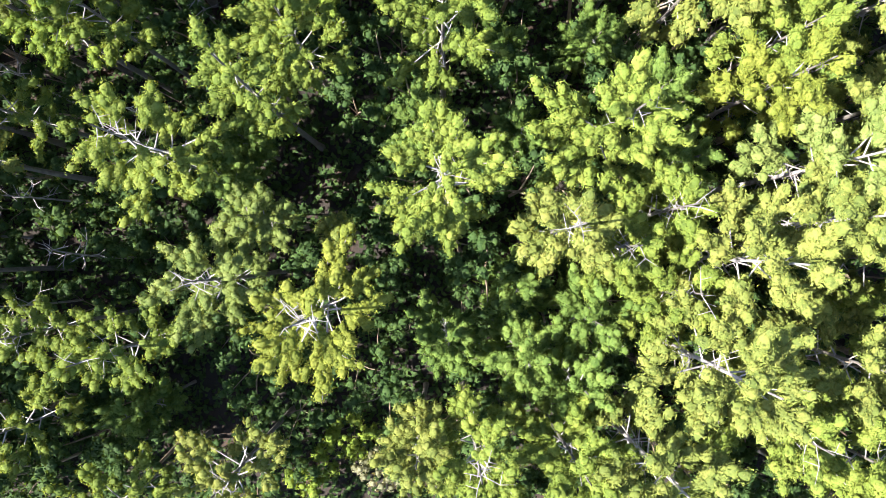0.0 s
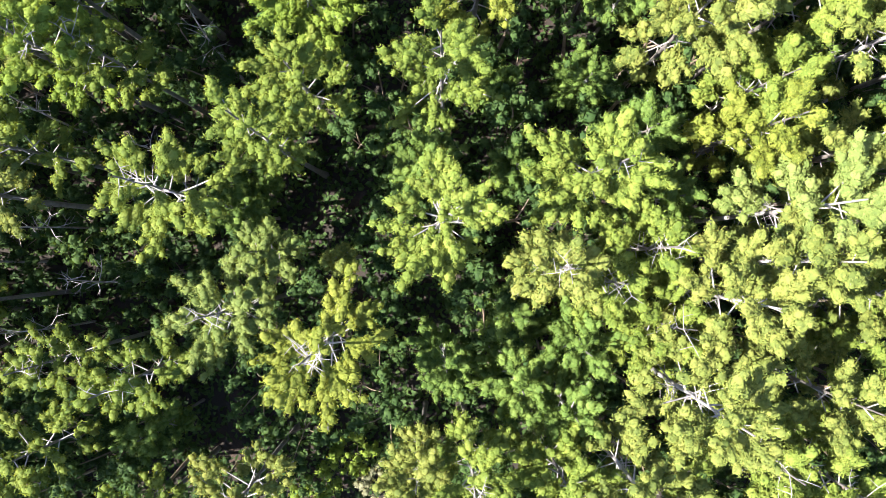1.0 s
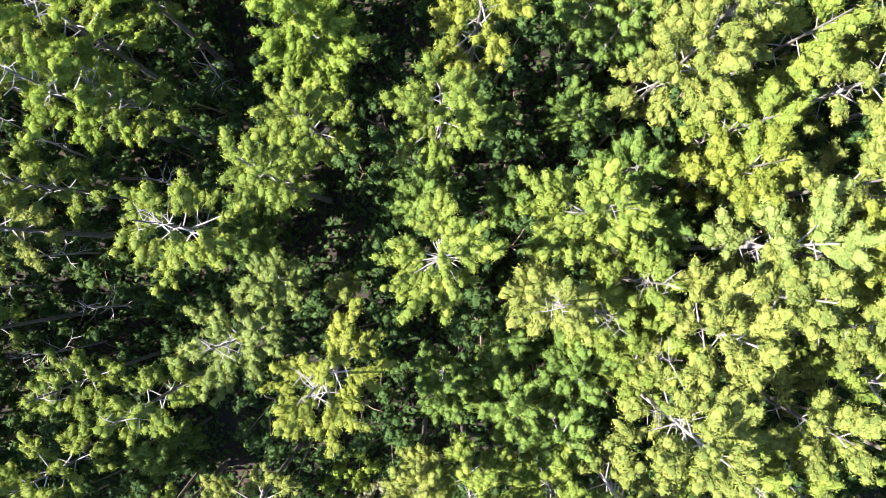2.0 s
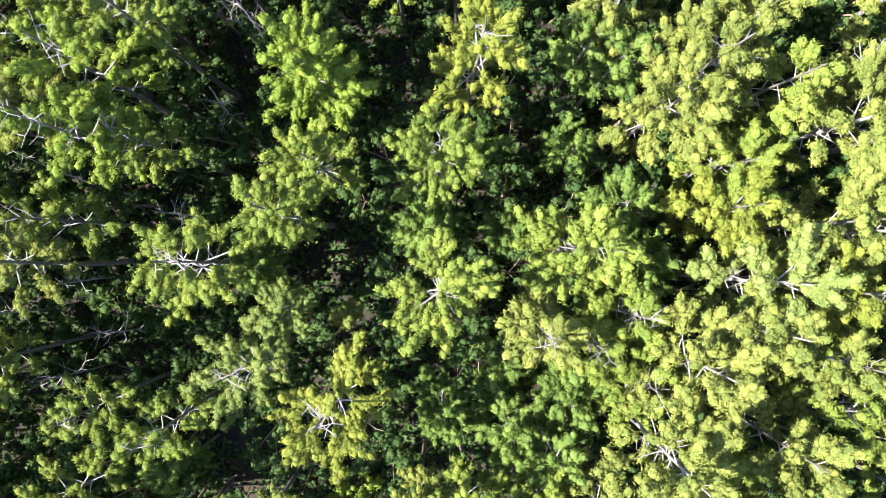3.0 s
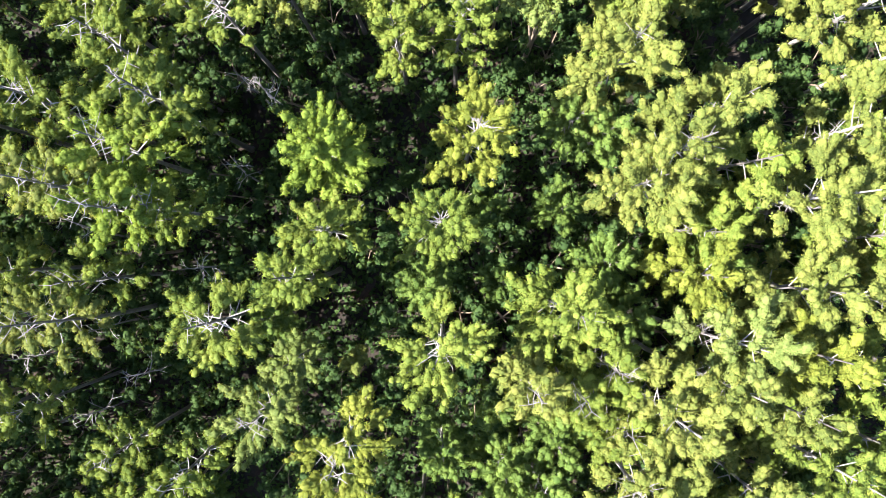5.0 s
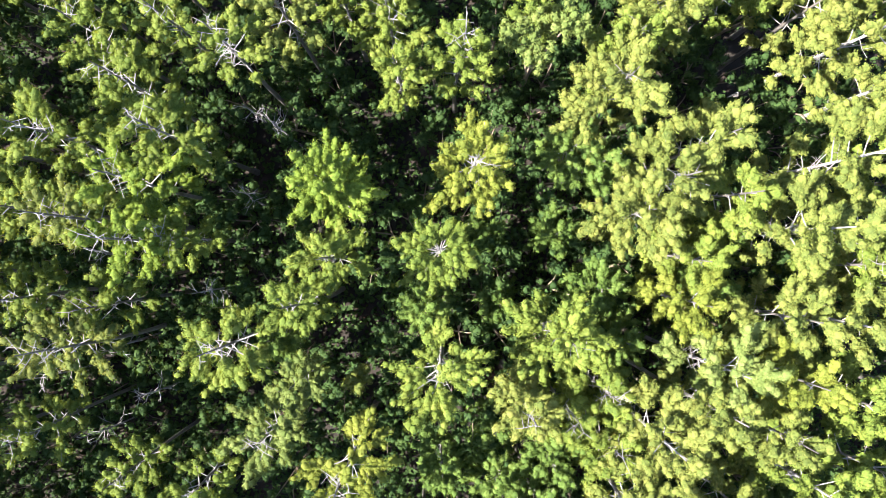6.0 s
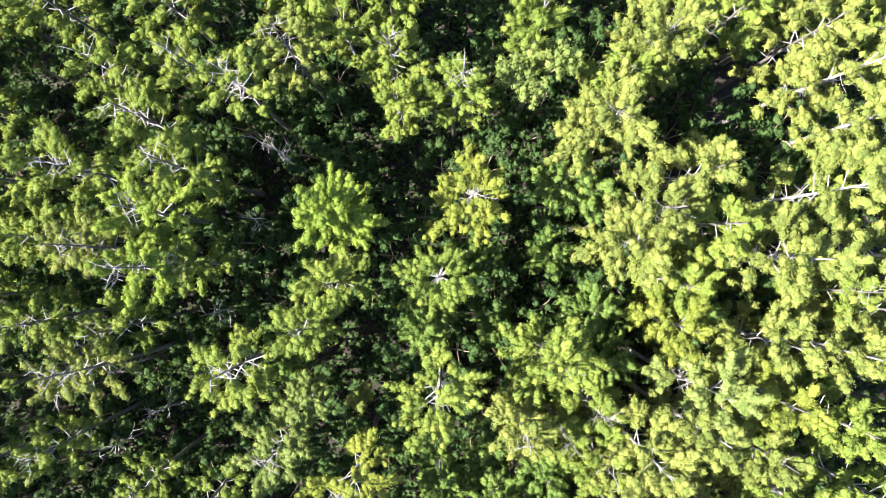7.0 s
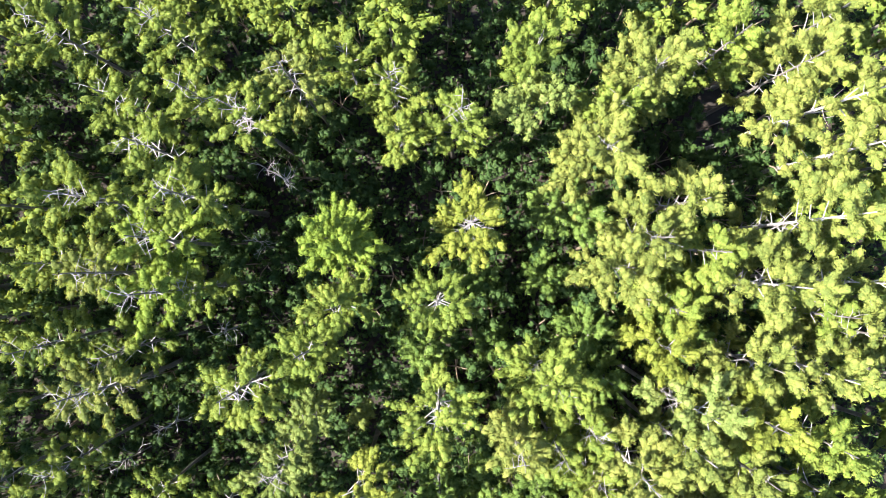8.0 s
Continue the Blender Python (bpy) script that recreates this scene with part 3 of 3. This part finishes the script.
OPENINGS = ((25.5, 26.2, 3.4), (31, 0, 4), (-8.3, 4.9, 3.6), (-15.5, -9, 4), (-3.5, 18.8, 3.2), (-13, 18.5, 2.4), (6.3, 16.5, 2.2), (-6.5, -15, 4.5), (-14, -17.5, 3.5), (1.5, 29.5, 3.2))


def in_opening(x, y, slack):
    return any((x - a) ** 2 + (y - b) ** 2 < (r - slack) ** 2 for a, b, r in OPENINGS)


low = []
for k in range(6000):
    if len(low) >= 295:
        break
    x, y = rng.uniform(-36, 31), rng.uniform(-17, 36)
    if clear_of(x, y, TALL, 1.2) and clear_of(x, y, low, 2.15) and not in_opening(x, y, 0):
        low.append((x, y))
        h = rng.uniform(5, 12) + (2.5 if x > 2 else 0)
        if (x + 23.5) ** 2 + (y + 1.0) ** 2 < 22:
            h *= 0.65  # a low, thin stretch
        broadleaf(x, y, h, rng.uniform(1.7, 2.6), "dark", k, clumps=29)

# a belt of low trees, added to shade the openings beside it
for k in range(13):
    broadleaf(-19.4 - 1.5 * k, -9.2 - 1.9 * (k % 2) - 0.12 * k, 9.5 + 1.3 * (k % 3), 2.2, "dark", 7100 + k, clumps=34)
broadleaf(24.4, 22.2, 10, 2.2, "dark", 7001, clumps=36)
broadleaf(26.6, 20.4, 11, 2.2, "dark", 7002, clumps=36)
broadleaf(22.0, 20.8, 9, 2.0, "dark", 7003, clumps=30)

# shrubs on the forest floor
shrubs = []
for k in range(6000):
    if len(shrubs) >= 260:
        break
    x, y = rng.uniform(-40, 40), rng.uniform(-18, 36)
    if clear_of(x, y, TALL, 0.8) and clear_of(x, y, shrubs, 2.2) and not in_opening(x, y, 0.8):
        shrubs.append((x, y))
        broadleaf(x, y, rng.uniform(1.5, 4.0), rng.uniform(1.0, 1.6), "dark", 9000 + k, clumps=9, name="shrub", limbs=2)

# pale and bright bushes in a patch of sun on the floor
broadleaf(-4.0, -15.2, 2.6, 1.9, "pale", 601, clumps=40, tuft=0.36, name="shrub", limbs=5, label="pale grey-green twiggy bush in a sunny patch")
broadleaf(-7.2, -14.0, 3.2, 1.8, "lime", 602, clumps=34, tuft=0.4, name="shrub", limbs=4, label="bright green bush in a sunny patch")
broadleaf(-9.6, -15.4, 2.8, 1.7, "lime", 603, clumps=30, tuft=0.4, name="shrub", limbs=4, label="bright green bush in a sunny patch")
broadleaf(-6.0, -12.4, 3.4, 1.5, "lime", 604, clumps=26, tuft=0.4, name="shrub", limbs=4, label="bright green bush in a sunny patch")

# ferns and seedlings over the litter
def undergrowth(count=70000):
    g = np.random.default_rng(11)
    at = np.stack((g.uniform(-42, 42, count), g.uniform(-21, 40, count)), axis=1)
    keep = [k for k, (x, y) in enumerate(at) if noise.noise((x * 0.35, y * 0.35, 9)) > g.uniform(-0.95, 0.05) and (x - 25.5) ** 2 + (y - 26.2) ** 2 > 10]
    at = at[keep]
    z = np.array([ground_height(x, y) for x, y in at])
    n = len(at)
    turn = g.uniform(0, 6.283, n)
    long, wide, lift = g.uniform(0.25, 0.6, n), g.uniform(0.08, 0.2, n), g.uniform(0.1, 0.55, n)
    root = np.stack((at[:, 0], at[:, 1], z), axis=1)
    out = np.stack((np.cos(turn), np.sin(turn), np.zeros(n)), axis=1)
    side = np.stack((-np.sin(turn), np.cos(turn), np.zeros(n)), axis=1)
    up = np.array((0, 0, 1.0))
    mid = root + out * (long * 0.55)[:, None] + up * lift[:, None]
    tip = root + out * long[:, None] + up * (lift * 0.8)[:, None]
    v = np.stack((root, mid - side * wide[:, None], tip, mid + side * wide[:, None]), axis=1).reshape(-1, 3)
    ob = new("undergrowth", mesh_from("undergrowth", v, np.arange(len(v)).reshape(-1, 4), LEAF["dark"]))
    tagged(ob, "low ferns and seedlings over the forest floor, darkened as in shade", "undergrowth", kind="stuff")


undergrowth()

# fallen logs in the openings
fallen_log(27.0, 22.8, 2.8, 62, 2)

# dead trees standing in the shade
dead_tree(-27.6, 4.8, 13, 1)
dead_tree(-24.6, 3.2, 12, 2)
dead_tree(-29.0, 0.8, 13, 3)
dead_tree(-25.6, -3.6, 12, 4)
dead_tree(-11.8, 19.4, 18, 5)
dead_tree(-13.4, 20.2, 16, 6)
dead_tree(-21.8, -0.6, 13, 7)
dead_tree(-24.4, 9.6, 16, 8)
dead_tree(-14.6, 14.2, 15, 9)
dead_tree(-16.8, 7.6, 15, 10)

# the woods go on past the edges of the view
models = [pine(60 + 8 * k, 60, 24 + k % 4, 3.4, "green", 300 + k, light=1 + k // 4, base=0.4 if k < 4 else 0.28, limbs=28, bare=0.35) for k in range(8)]
outer = []
for k in range(6000):
    # reaches far to the left with unseen trees added to block the sun
    x, y = rng.uniform(-74, 42), rng.uniform(-26, 42)
    inside = -28 < x < 28 and -14 < y < 30
    # gap made in the unseen woods to let sun onto the bushes
    sunny_strip = -46 < x < 0 and -21 < y < -13.6
    if not inside and not sunny_strip and not in_opening(x, y, -1.0) and clear_of(x, y, TALL, 4.2) and clear_of(x, y, outer, 4.9):
        outer.append((x, y))
        near = abs(x) < 34 and -18 < y < 40
        copy_thing(models[k % 4 + (0 if near else 4)], pose(x, y, 0, 0, 0, rng.uniform(0, 360)))
for model in models:
    for o in (*model.children_recursive, model):
        bpy.data.objects.remove(o)
